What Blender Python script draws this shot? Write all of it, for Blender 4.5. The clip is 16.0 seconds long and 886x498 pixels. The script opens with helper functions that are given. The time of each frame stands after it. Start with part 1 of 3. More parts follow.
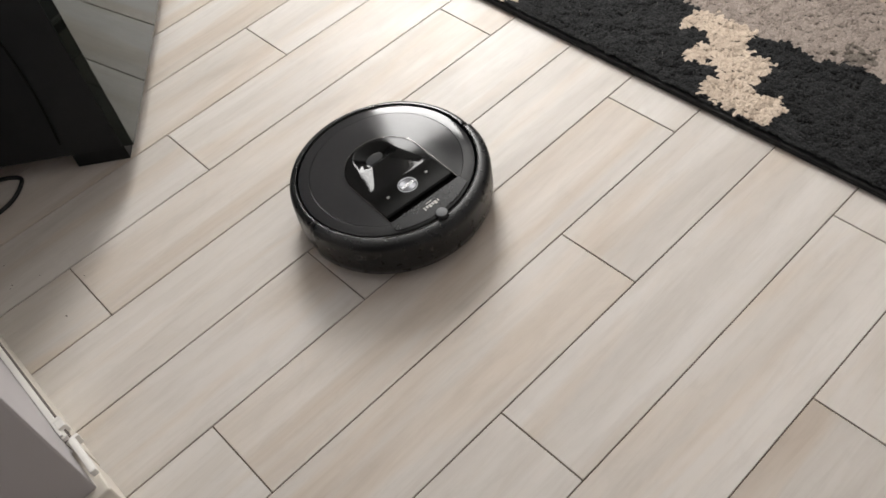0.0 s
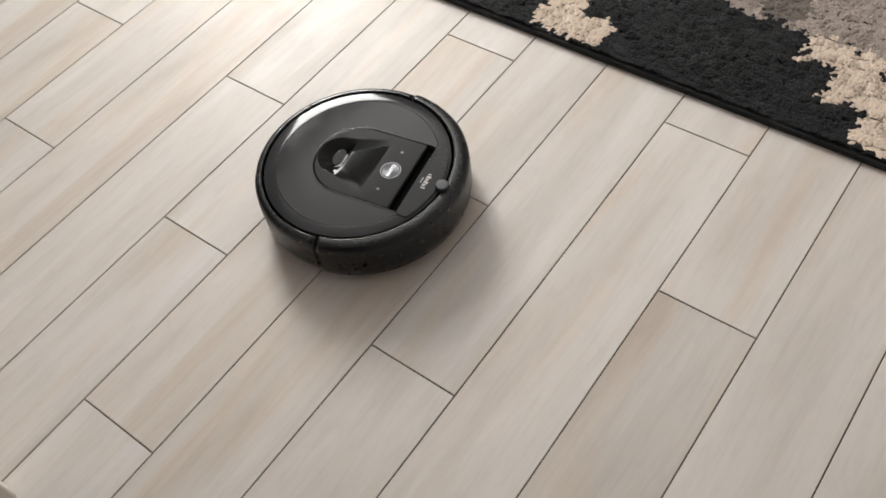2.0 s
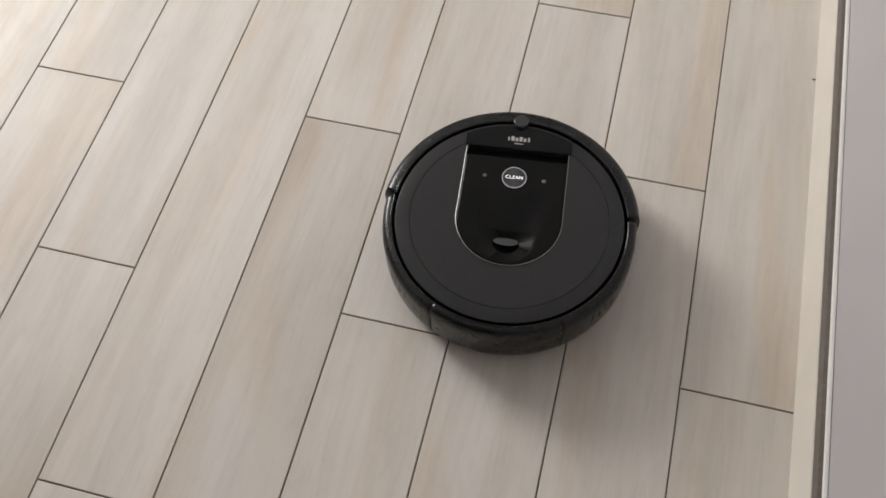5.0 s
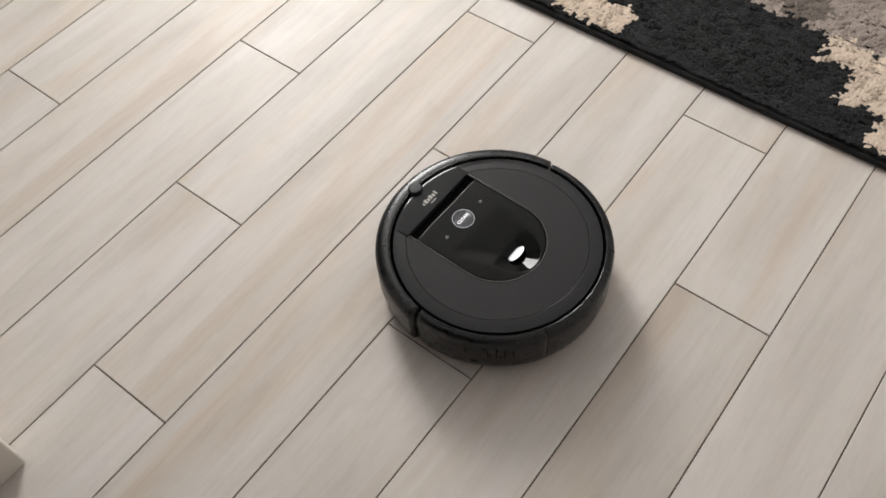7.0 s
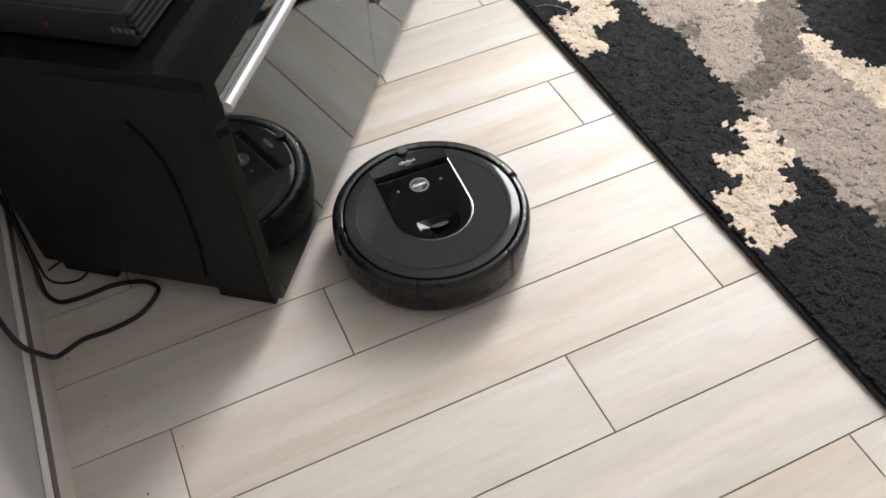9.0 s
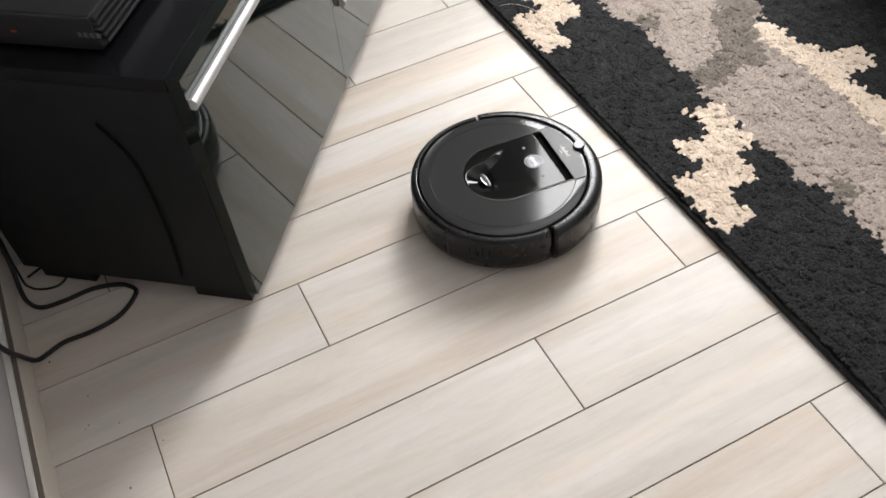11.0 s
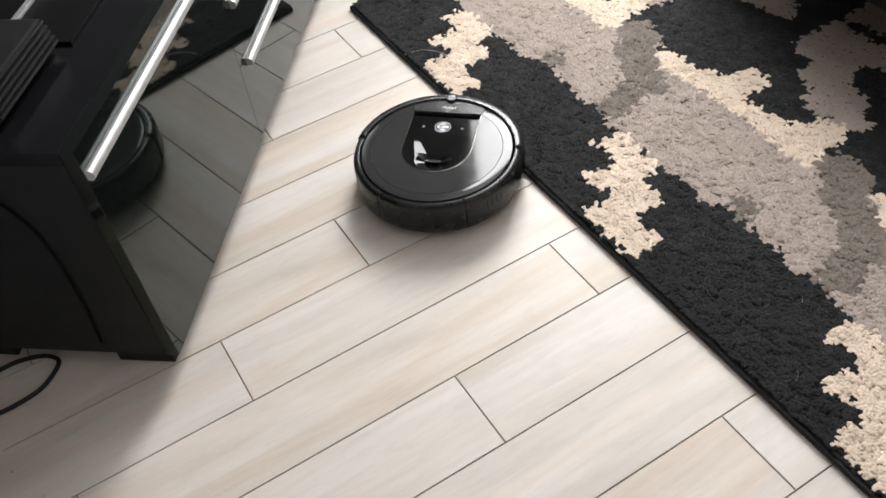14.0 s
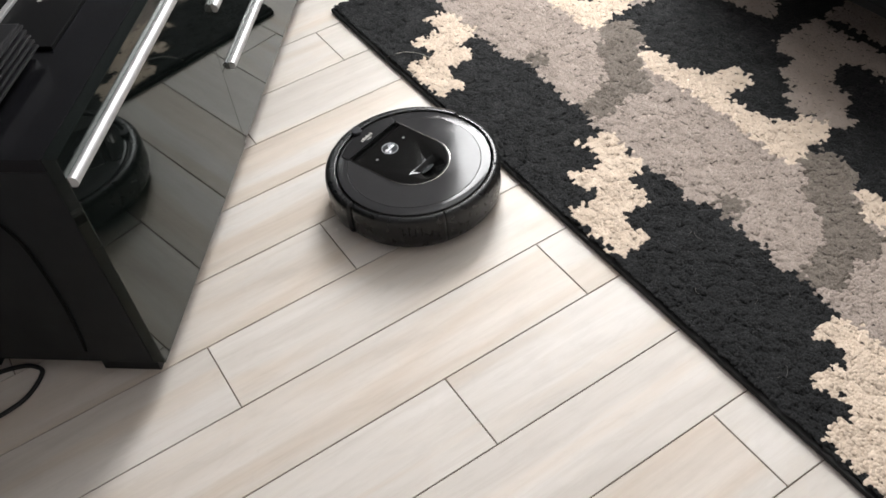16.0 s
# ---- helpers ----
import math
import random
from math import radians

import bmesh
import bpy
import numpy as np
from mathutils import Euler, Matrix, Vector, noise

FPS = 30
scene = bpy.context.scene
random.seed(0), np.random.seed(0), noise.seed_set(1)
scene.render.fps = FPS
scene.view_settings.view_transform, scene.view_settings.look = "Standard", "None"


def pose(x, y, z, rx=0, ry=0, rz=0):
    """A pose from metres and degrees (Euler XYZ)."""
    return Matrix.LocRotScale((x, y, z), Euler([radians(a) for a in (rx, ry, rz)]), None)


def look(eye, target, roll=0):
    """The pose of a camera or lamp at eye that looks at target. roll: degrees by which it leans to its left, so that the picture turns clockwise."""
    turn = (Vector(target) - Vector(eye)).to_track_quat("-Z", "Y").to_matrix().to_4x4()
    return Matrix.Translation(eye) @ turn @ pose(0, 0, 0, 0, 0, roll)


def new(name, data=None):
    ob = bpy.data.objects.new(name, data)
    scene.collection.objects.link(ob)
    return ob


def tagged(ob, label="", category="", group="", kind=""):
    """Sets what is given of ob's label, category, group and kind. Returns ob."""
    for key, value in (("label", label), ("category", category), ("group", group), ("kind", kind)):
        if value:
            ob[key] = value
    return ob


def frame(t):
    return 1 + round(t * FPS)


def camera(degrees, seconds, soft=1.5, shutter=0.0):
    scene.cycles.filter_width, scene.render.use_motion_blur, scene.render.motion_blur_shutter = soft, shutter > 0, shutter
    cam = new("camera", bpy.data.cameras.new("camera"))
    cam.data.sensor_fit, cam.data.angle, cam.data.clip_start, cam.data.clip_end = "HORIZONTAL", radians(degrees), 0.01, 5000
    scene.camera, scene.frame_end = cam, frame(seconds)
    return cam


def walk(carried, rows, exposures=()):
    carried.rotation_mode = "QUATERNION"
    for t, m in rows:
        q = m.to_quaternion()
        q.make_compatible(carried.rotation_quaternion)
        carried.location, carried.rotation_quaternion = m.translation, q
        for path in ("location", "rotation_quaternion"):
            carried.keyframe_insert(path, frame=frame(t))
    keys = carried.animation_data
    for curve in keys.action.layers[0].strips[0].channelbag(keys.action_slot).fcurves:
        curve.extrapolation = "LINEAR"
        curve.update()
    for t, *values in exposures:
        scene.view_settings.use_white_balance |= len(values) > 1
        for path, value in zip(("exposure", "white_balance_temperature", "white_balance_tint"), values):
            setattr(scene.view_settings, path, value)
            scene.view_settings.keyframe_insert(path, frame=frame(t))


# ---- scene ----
EXPO = [(0.0, -0.12, 6500, 10), (1.0, -0.10, 6510, 10), (3.0, -0.08, 6510, 10), (5.3, -0.04, 6500, 10), (6.2, -0.04, 6500, 10), (7.5, -0.10, 6470, 10), (9.0, 0.0, 6360, 10), (12.0, 0.06, 6330, 10), (16.0, 0.05, 6300, 10)]
# the camera
cam = camera(53.82, 16.0, 1.65)
walk(cam, [
    (0, pose(0.7815, -0.6777, 1.1265, 38.75, 7.46, 45.97)),
    (0.2, pose(0.8069, -0.6879, 1.1126, 37.61, 7.43, 43.16)),
    (0.5, pose(0.8605, -0.6908, 1.108, 36.16, 6.95, 39.9)),
    (1, pose(0.8804, -0.685, 1.1083, 35.76, 6.07, 37.08)),
    (1.5, pose(0.8736, -0.6855, 1.1072, 35.79, 6.33, 36.37)),
    (2, pose(0.8679, -0.6845, 1.1099, 35.77, 6.29, 36.31)),
    (2.5, pose(0.8652, -0.686, 1.1076, 35.72, 6.3, 36.6)),
    (3, pose(0.8874, -0.6988, 1.0923, 34.07, 7.41, 33.58)),
    (3.2, pose(0.9319, -0.7163, 1.075, 31.53, 7.76, 29.69)),
    (5.3, pose(1.0505, -0.7316, 1.0875, 28.07, 1.7, 13.98)),
    (5.5, pose(1.0465, -0.7307, 1.092, 27.99, 1.69, 14.35)),
    (6, pose(1.0426, -0.7334, 1.0898, 27.79, 1.9, 14.81)),
    (6.2, pose(1.0322, -0.731, 1.0892, 28.37, 2.15, 17.33)),
    (6.5, pose(0.9307, -0.7182, 1.0914, 30.36, 3.23, 25.81)),
    (6.7, pose(0.878, -0.723, 1.1051, 31.69, 3.94, 31.1)),
    (7, pose(0.7874, -0.7213, 1.1265, 33.73, 2.56, 37.3)),
    (7.2, pose(0.717, -0.6851, 1.1308, 34.11, 1.59, 43.75)),
    (7.5, pose(0.626, -0.5466, 1.1463, 35.29, 2.45, 57.86)),
    (7.8, pose(0.5863, -0.4913, 1.1678, 36.89, 2.69, 62.38)),
    (8, pose(0.5227, -0.4725, 1.177, 38.21, 2.45, 64.12)),
    (8.2, pose(0.4599, -0.469, 1.1835, 38.79, 2.73, 65.79)),
    (8.5, pose(0.394, -0.4422, 1.174, 38.86, 4.29, 65.91)),
    (9, pose(0.3357, -0.4433, 1.1931, 39.85, 2.83, 65.45)),
    (9.2, pose(0.337, -0.4641, 1.2029, 39.73, 1.74, 65.2)),
    (11.3, pose(0.4198, -0.418, 1.1964, 40.63, 4.32, 61.99)),
    (11.5, pose(0.4339, -0.3891, 1.2122, 41.12, 4.5, 59.91)),
    (12, pose(0.4494, -0.3755, 1.2046, 41.54, 4.78, 56.11)),
    (12.5, pose(0.4462, -0.3829, 1.2039, 41.14, 4.61, 56.29)),
    (13, pose(0.4446, -0.3812, 1.2113, 41.37, 4.47, 57.6)),
    (13.5, pose(0.4538, -0.3745, 1.2107, 41.98, 4.73, 58.42)),
    (14, pose(0.4552, -0.3594, 1.2191, 42.65, 5.13, 58.55)),
    (14.5, pose(0.4583, -0.346, 1.2176, 42.77, 5.34, 56.46)),
    (15, pose(0.4498, -0.3507, 1.2218, 42.57, 4.91, 56.07)),
    (15.5, pose(0.4475, -0.3648, 1.2188, 42.73, 4.7, 56.88)),
    (16, pose(0.4446, -0.3687, 1.2141, 42.71, 4.76, 57.06)),
], EXPO)
ROBOT = [
    (0, -0.1197, -0.1309, -4.8), (0.2, -0.0235, -0.1320, 9.4), (0.5, 0.1104, -0.0900, 26.6), (1, 0.1155, -0.0895, 26.9), (1.5, 0.1175, -0.0883, 10.2), (2, 0.1194, -0.0879, 10.1),
    (2.5, 0.1167, -0.0860, -10.0), (3, 0.3471, -0.1372, -12.0), (3.2, 0.4602, -0.1591, -11.0), (3.9, 0.8083, -0.1979, -9.1), (4.4, 0.9631, -0.1856, 0.9), (4.85, 0.9632, -0.1607, 70.9),
    (5.3, 0.9528, -0.1541, 140.8), (5.5, 0.9524, -0.1509, 154.8), (6, 0.9476, -0.1485, 174.0), (6.2, 0.8819, -0.1467, 175.4), (6.5, 0.6957, -0.1438, 178.0), (7, 0.3842, -0.1399, 179.0),
    (7.5, 0.0749, -0.1325, 177.8), (8, -0.2406, -0.1178, 176.1), (8.5, -0.5554, -0.0981, 175.5), (8.7, -0.6151, -0.0914, 176.1), (9, -0.6166, -0.0890, 177.1), (9.2, -0.6182, -0.0906, 146.1),
    (9.6, -0.6131, -0.0797, 99.0), (10.4, -0.5984, 0.0138, 86.8), (11.3, -0.5851, 0.1473, 84.6), (11.5, -0.5813, 0.1693, 86.5), (12, -0.5840, 0.1721, 73.4), (12.5, -0.5796, 0.1745, 90.4),
    (13, -0.5801, 0.1766, 150.3), (13.5, -0.5789, 0.1713, 170.6), (13.8, -0.6471, 0.1924, 157.7), (14, -0.7300, 0.2317, 136.7), (14.5, -0.7088, 0.2038, 131.8), (15, -0.7148, 0.2045, 189.1),
    (15.5, -0.7140, 0.2034, 221.4), (16, -0.7136, 0.2020, 198.5)]

# daylight: a window in the west wall, an overcast sky outside
WIN = (1.05, 2.25, 0.95, 2.40)   # y0, y1, z0, z1 of the opening
world = bpy.data.worlds.new("sky")
scene.world = world
world.use_nodes = True
sky = world.node_tree.nodes.new("ShaderNodeTexSky")
sky.sky_type, sky.sun_disc, sky.sun_elevation, sky.sun_rotation = "NISHITA", False, radians(40), radians(300)
world.node_tree.links.new(sky.outputs[0], world.node_tree.nodes["Background"].inputs[0])
world.node_tree.nodes["Background"].inputs[1].default_value = 0.1
lamp = bpy.data.lights.new("window daylight", "AREA")
lamp.shape, lamp.size, lamp.size_y, lamp.energy, lamp.color = "RECTANGLE", 1.05, 1.3, 131.0, (1.0, 0.985, 0.96)
lamp_ob = new("window_daylight", lamp)
lamp_ob.matrix_world = look((-2.085, 1.65, 1.7), (0, 1.45, 1.5))

def part(name, bm, mat, parent=None, label="", smooth=False):
    """One mesh object from a bmesh, under a thing or a part."""
    me = bpy.data.meshes.new(name)
    bm.normal_update()
    bm.to_mesh(me)
    bm.free()
    me.materials.append(mat)
    if smooth:
        me.polygons.foreach_set("use_smooth", [True] * len(me.polygons))
    ob = new(name, me)
    if parent is not None:
        ob.parent = parent
    if label:
        ob["label"] = label
    return ob


def thing(name, label, category, m=None, group="", kind=""):
    ob = new(name)
    ob.empty_display_size = 0.05
    if m is not None:
        ob.matrix_basis = m
    return tagged(ob, label, category, group, kind)


def box(bm, lo, hi, bevel=0.0, seg=2):
    r = bmesh.ops.create_cube(bm, size=1.0)
    vs = r["verts"]
    for v in vs:
        v.co = Vector([lo[i] + (v.co[i] + 0.5) * (hi[i] - lo[i]) for i in range(3)])
    if bevel:
        es = list({e for v in vs for e in v.link_edges})
        bmesh.ops.bevel(bm, geom=es, offset=bevel, segments=seg, profile=0.6, affect="EDGES")
    return bm


def one_box(lo, hi, bevel=0.0, seg=2):
    return box(bmesh.new(), lo, hi, bevel, seg)


def lathe(bm, profile, a0=0.0, a1=360.0, n=96, closed=False):
    """Turns a profile of (radius, height) round z, from a0 to a1 degrees; closed: the profile is a loop."""
    full = abs(a1 - a0) >= 359.9
    rings = []
    for i in range(n if full else n + 1):
        a = radians(a0 + (a1 - a0) * i / n)
        rings.append([bm.verts.new((r * math.cos(a), r * math.sin(a), z)) for r, z in profile])
    k = len(profile)
    for i in range(len(rings) if full else len(rings) - 1):
        p, q = rings[i], rings[(i + 1) % len(rings)]
        for j in range(k if closed else k - 1):
            bm.faces.new((p[j], q[j], q[(j + 1) % k], p[(j + 1) % k]))
    if closed and not full:
        bm.faces.new(rings[0])
        bm.faces.new(list(reversed(rings[-1])))
    bmesh.ops.remove_doubles(bm, verts=bm.verts[:], dist=1e-6)
    bmesh.ops.recalc_face_normals(bm, faces=bm.faces[:])
    return bm


def tube(points, radius, n=8, steps=10):
    """A round cable through the points, smoothed."""
    pts = [Vector(p) for p in points]
    way = []
    for i in range(len(pts) - 1):
        p0, p1, p2, p3 = pts[max(i - 1, 0)], pts[i], pts[i + 1], pts[min(i + 2, len(pts) - 1)]
        for s in range(steps):
            t = s / steps
            way.append(0.5 * (2 * p1 + (p2 - p0) * t + (2 * p0 - 5 * p1 + 4 * p2 - p3) * t * t + (3 * p1 - p0 - 3 * p2 + p3) * t ** 3))
    way.append(pts[-1])
    bm = bmesh.new()
    rings = []
    for i, p in enumerate(way):
        d = (way[min(i + 1, len(way) - 1)] - way[max(i - 1, 0)]).normalized()
        u = d.cross(Vector((0.13, 0.21, 0.97))).normalized()
        v = d.cross(u)
        rings.append([bm.verts.new(p + radius * (u * math.cos(2 * math.pi * j / n) + v * math.sin(2 * math.pi * j / n))) for j in range(n)])
    for a, b in zip(rings, rings[1:]):
        for j in range(n):
            bm.faces.new((a[j], a[(j + 1) % n], b[(j + 1) % n], b[j]))
    bm.faces.new(rings[0])
    bm.faces.new(rings[-1])
    bmesh.ops.recalc_face_normals(bm, faces=bm.faces[:])
    return bm


# ---- materials ----
def material(name, colour, rough=0.5, metal=0.0, ior=1.5, grain=0.0, scale=60.0, bump=0.0, bscale=200.0, emit=None, rough_var=0.0, coat=0.0):
    m = bpy.data.materials.new(name)
    m.use_nodes = True
    nt = m.node_tree
    b = nt.nodes["Principled BSDF"]
    b.inputs["Base Color"].default_value = (*colour, 1)
    b.inputs["Roughness"].default_value = rough
    b.inputs["Metallic"].default_value = metal
    b.inputs["IOR"].default_value = ior
    if coat:
        b.inputs["Coat Weight"].default_value = coat
        b.inputs["Coat Roughness"].default_value = 0.05
    tc = nt.nodes.new("ShaderNodeTexCoord")
    if grain:
        n1 = nt.nodes.new("ShaderNodeTexNoise")
        n1.inputs["Scale"].default_value = scale
        n1.inputs["Detail"].default_value = 6
        nt.links.new(tc.outputs["Object"], n1.inputs["Vector"])
        mix = nt.nodes.new("ShaderNodeMixRGB")
        mix.inputs[1].default_value = (*[c * (1 - grain) for c in colour], 1)
        mix.inputs[2].default_value = (*[min(1, c * (1 + grain)) for c in colour], 1)
        nt.links.new(n1.outputs["Fac"], mix.inputs[0])
        nt.links.new(mix.outputs[0], b.inputs["Base Color"])
    if rough_var:
        n2 = nt.nodes.new("ShaderNodeTexNoise")
        n2.inputs["Scale"].default_value = scale * 0.3
        n2.inputs["Detail"].default_value = 8
        nt.links.new(tc.outputs["Object"], n2.inputs["Vector"])
        mr = nt.nodes.new("ShaderNodeMapRange")
        mr.inputs["From Min"].default_value, mr.inputs["From Max"].default_value = 0.3, 0.7
        mr.inputs["To Min"].default_value, mr.inputs["To Max"].default_value = max(0, rough - rough_var), rough + rough_var
        nt.links.new(n2.outputs["Fac"], mr.inputs["Value"])
        nt.links.new(mr.outputs[0], b.inputs["Roughness"])
    if bump:
        n3 = nt.nodes.new("ShaderNodeTexNoise")
        n3.inputs["Scale"].default_value = bscale
        n3.inputs["Detail"].default_value = 4
        nt.links.new(tc.outputs["Object"], n3.inputs["Vector"])
        bp = nt.nodes.new("ShaderNodeBump")
        bp.inputs["Strength"].default_value = bump
        bp.inputs["Distance"].default_value = 0.001
        nt.links.new(n3.outputs["Fac"], bp.inputs["Height"])
        nt.links.new(bp.outputs["Normal"], b.inputs["Normal"])
    if emit:
        b.inputs["Emission Color"].default_value = (*emit[:3], 1)
        b.inputs["Emission Strength"].default_value = emit[3]
    return m


def plank_material():
    """Wood-look porcelain: streaks along the plank's length (y), each plank cut from another place."""
    m = bpy.data.materials.new("porcelain plank")
    m.use_nodes = True
    nt = m.node_tree
    N, L = nt.nodes.new, nt.links.new
    b = nt.nodes["Principled BSDF"]
    tc, oi = N("ShaderNodeTexCoord"), N("ShaderNodeObjectInfo")
    mul = N("ShaderNodeVectorMath")
    mul.operation = "SCALE"
    mul.inputs[0].default_value = (7.3, 31.7, 0.0)
    L(oi.outputs["Random"], mul.inputs["Scale"])
    add = N("ShaderNodeVectorMath")
    add.operation = "ADD"
    L(tc.outputs["Object"], add.inputs[0])
    L(mul.outputs[0], add.inputs[1])

    def streak(sx, sy, detail, rough=0.55, dist=0.0):
        mp = N("ShaderNodeMapping")
        mp.inputs["Scale"].default_value = (sx, sy, 1)
        L(add.outputs[0], mp.inputs["Vector"])
        n = N("ShaderNodeTexNoise")
        n.inputs["Scale"].default_value = 1.0
        n.inputs["Detail"].default_value = detail
        n.inputs["Roughness"].default_value = rough
        n.inputs["Distortion"].default_value = dist
        L(mp.outputs[0], n.inputs["Vector"])
        return n.outputs["Fac"]

    def ramp(fac, stops):
        r = N("ShaderNodeValToRGB")
        e = r.color_ramp.elements
        e[0].position, e[0].color = stops[0][0], (*stops[0][1], 1)
        e[1].position, e[1].color = stops[-1][0], (*stops[-1][1], 1)
        for p, c in stops[1:-1]:
            k = e.new(p)
            k.color = (*c, 1)
        L(fac, r.inputs["Fac"])
        return r.outputs["Color"]

    def mixed(kind, fac, a, c):
        x = N("ShaderNodeMixRGB")
        x.blend_type = kind
        if isinstance(fac, float):
            x.inputs[0].default_value = fac
        else:
            L(fac, x.inputs[0])
        L(a, x.inputs[1])
        L(c, x.inputs[2])
        return x.outputs[0]

    base = ramp(streak(10, 1.2, 5, 0.52, 0.7), [(0.3, PLANK_DARK), (0.45, PLANK_MID), (0.58, PLANK_LIGHT), (0.74, PLANK_PALE)])
    warm = ramp(streak(8.5, 0.9, 4, 0.5, 0.8), [(0.49, (1, 1, 1)), (0.58, (0.985, 0.945, 0.90)), (0.66, (0.925, 0.86, 0.79)), (0.78, (1, 0.98, 0.96))])
    fine = ramp(streak(70, 5.0, 6, 0.72, 0.8), [(0.32, (0.92, 0.912, 0.9)), (0.55, (1, 1, 1)), (0.75, (1.0, 1.0, 1.0))])
    blot = ramp(streak(34, 15, 6, 0.62, 0.6), [(0.34, (0.96, 0.96, 0.957)), (0.5, (1, 1, 1)), (0.68, (1.0, 0.99, 0.975))])
    col = mixed("MULTIPLY", 1.0, mixed("MULTIPLY", 1.0, mixed("MULTIPLY", 1.0, base, warm), fine), blot)
    tone = N("ShaderNodeMapRange")
    tone.inputs["To Min"].default_value, tone.inputs["To Max"].default_value = 0.965, 1.035
    L(oi.outputs["Random"], tone.inputs["Value"])
    comb = N("ShaderNodeCombineColor")
    for i in range(3):
        L(tone.outputs[0], comb.inputs[i])
    col = mixed("MULTIPLY", 1.0, col, comb.outputs[0])
    L(col, b.inputs["Base Color"])
    rr = N("ShaderNodeMapRange")
    rr.inputs["From Min"].default_value, rr.inputs["From Max"].default_value = 0.3, 0.7
    rr.inputs["To Min"].default_value, rr.inputs["To Max"].default_value = FLOOR_ROUGH - 0.05, FLOOR_ROUGH + 0.07
    L(streak(25, 9, 6), rr.inputs["Value"])
    L(rr.outputs[0], b.inputs["Roughness"])
    b.inputs["IOR"].default_value = 1.42
    bp = N("ShaderNodeBump")
    bp.inputs["Strength"].default_value, bp.inputs["Distance"].default_value = 0.25, 0.0006
    L(streak(120, 7, 5, 0.6), bp.inputs["Height"])
    L(bp.outputs["Normal"], b.inputs["Normal"])
    return m


def island_material(name, dark, light, rough=0.9):
    m = bpy.data.materials.new(name)
    m.use_nodes = True
    nt = m.node_tree
    b = nt.nodes["Principled BSDF"]
    g = nt.nodes.new("ShaderNodeNewGeometry")
    mix = nt.nodes.new("ShaderNodeMixRGB")
    mix.inputs[1].default_value, mix.inputs[2].default_value = (*dark, 1), (*light, 1)
    nt.links.new(g.outputs["Random Per Island"], mix.inputs[0])
    nt.links.new(mix.outputs[0], b.inputs["Base Color"])
    b.inputs["Roughness"].default_value = rough
    b.inputs["Specular IOR Level"].default_value = 0.2
    b.inputs["Sheen Weight"].default_value = 0.15
    return m


def glass_material():
    m = bpy.data.materials.new("window glass")
    m.use_nodes = True
    b = m.node_tree.nodes["Principled BSDF"]
    b.inputs["Transmission Weight"].default_value = 1.0
    b.inputs["Roughness"].default_value = 0.0
    b.inputs["IOR"].default_value = 1.1
    return m


PLANK_DARK, PLANK_MID, PLANK_LIGHT, PLANK_PALE = (0.545, 0.502, 0.452), (0.605, 0.563, 0.511), (0.65, 0.61, 0.562), (0.682, 0.646, 0.602)
FLOOR_ROUGH = 0.47
M_PLANK = plank_material()
M_GROUT = material("grout", (0.15, 0.117, 0.09), 0.9, grain=0.3, scale=300)
M_WALL = material("painted grey wall", (0.41, 0.39, 0.395), 0.55, grain=0.04, scale=9, bump=0.12, bscale=60)
# for walls out of view: grey lowered to cut the light they bounce back
M_DARKWALL = material("wall darkened against bounce light", (0.25, 0.24, 0.24), 0.6, grain=0.04, scale=9)
M_WHITE = material("white paint", (0.78, 0.76, 0.72), 0.4, grain=0.06, scale=40)
M_SKIRT = material("cream skirting tile", (0.66, 0.615, 0.54), 0.35, grain=0.08, scale=14)
# skirting gap: its shade is in this dark colour; crumbs: their own dirt
M_GAP_SHADE_CRUMB = material("gap shade and crumb dirt", (0.14, 0.12, 0.105), 0.9, grain=0.3, scale=150)
M_CEIL = material("ceiling paint", (0.76, 0.76, 0.75), 0.8, grain=0.02)
M_LACQUER = material("black gloss lacquer", (0.0045, 0.0062, 0.0056), 0.03, ior=1.5, rough_var=0.015, scale=20)
M_LACQUER.node_tree.nodes["Principled BSDF"].inputs["Specular Tint"].default_value = (0.86, 1.0, 0.93, 1)
M_LACQUER_TOP = material("dusty black gloss lacquer", (0.006, 0.006, 0.0072), 0.22, ior=1.36, grain=0.3, rough_var=0.08, scale=20)
M_BLACKWOOD = material("black laminate", (0.0110, 0.0120, 0.0127), 0.5, ior=1.3, grain=0.3, scale=30, rough_var=0.08)
M_ALU = material("brushed aluminium", (0.56, 0.56, 0.555), 0.52, metal=0.8, grain=0.06, scale=90)
M_BLACKPLASTIC = material("matt black plastic", (0.0140, 0.0140, 0.0148), 0.36, ior=1.45, grain=0.2, scale=200, bump=0.08, bscale=900)
M_BUMPER = material("satin black bumper", (0.0058, 0.0063, 0.0068), 0.28, ior=1.42, grain=0.1, scale=300, rough_var=0.012)
M_PLATE = material("charcoal satin plate", (0.0310, 0.0310, 0.0318), 0.09, ior=1.28, grain=0.08, scale=100, rough_var=0.03)
M_PLATE_RIM = material("charcoal bevel ring", (0.0270, 0.0272, 0.0282), 0.10, ior=1.31, grain=0.08, scale=100)
M_PIANO = material("piano black plastic", (0.0035, 0.0036, 0.0035), 0.06, ior=1.25)
M_GROOVE = material("groove black", (0.002, 0.002, 0.002), 0.7, ior=1.15)
M_BUTTON = material("spun metal button", (0.075, 0.075, 0.08), 0.3, metal=1.0, grain=0.2, scale=120)
spun = M_BUTTON.node_tree.nodes["Principled BSDF"]
spun.inputs["Anisotropic"].default_value = 0.85
round_grain = M_BUTTON.node_tree.nodes.new("ShaderNodeTangent")
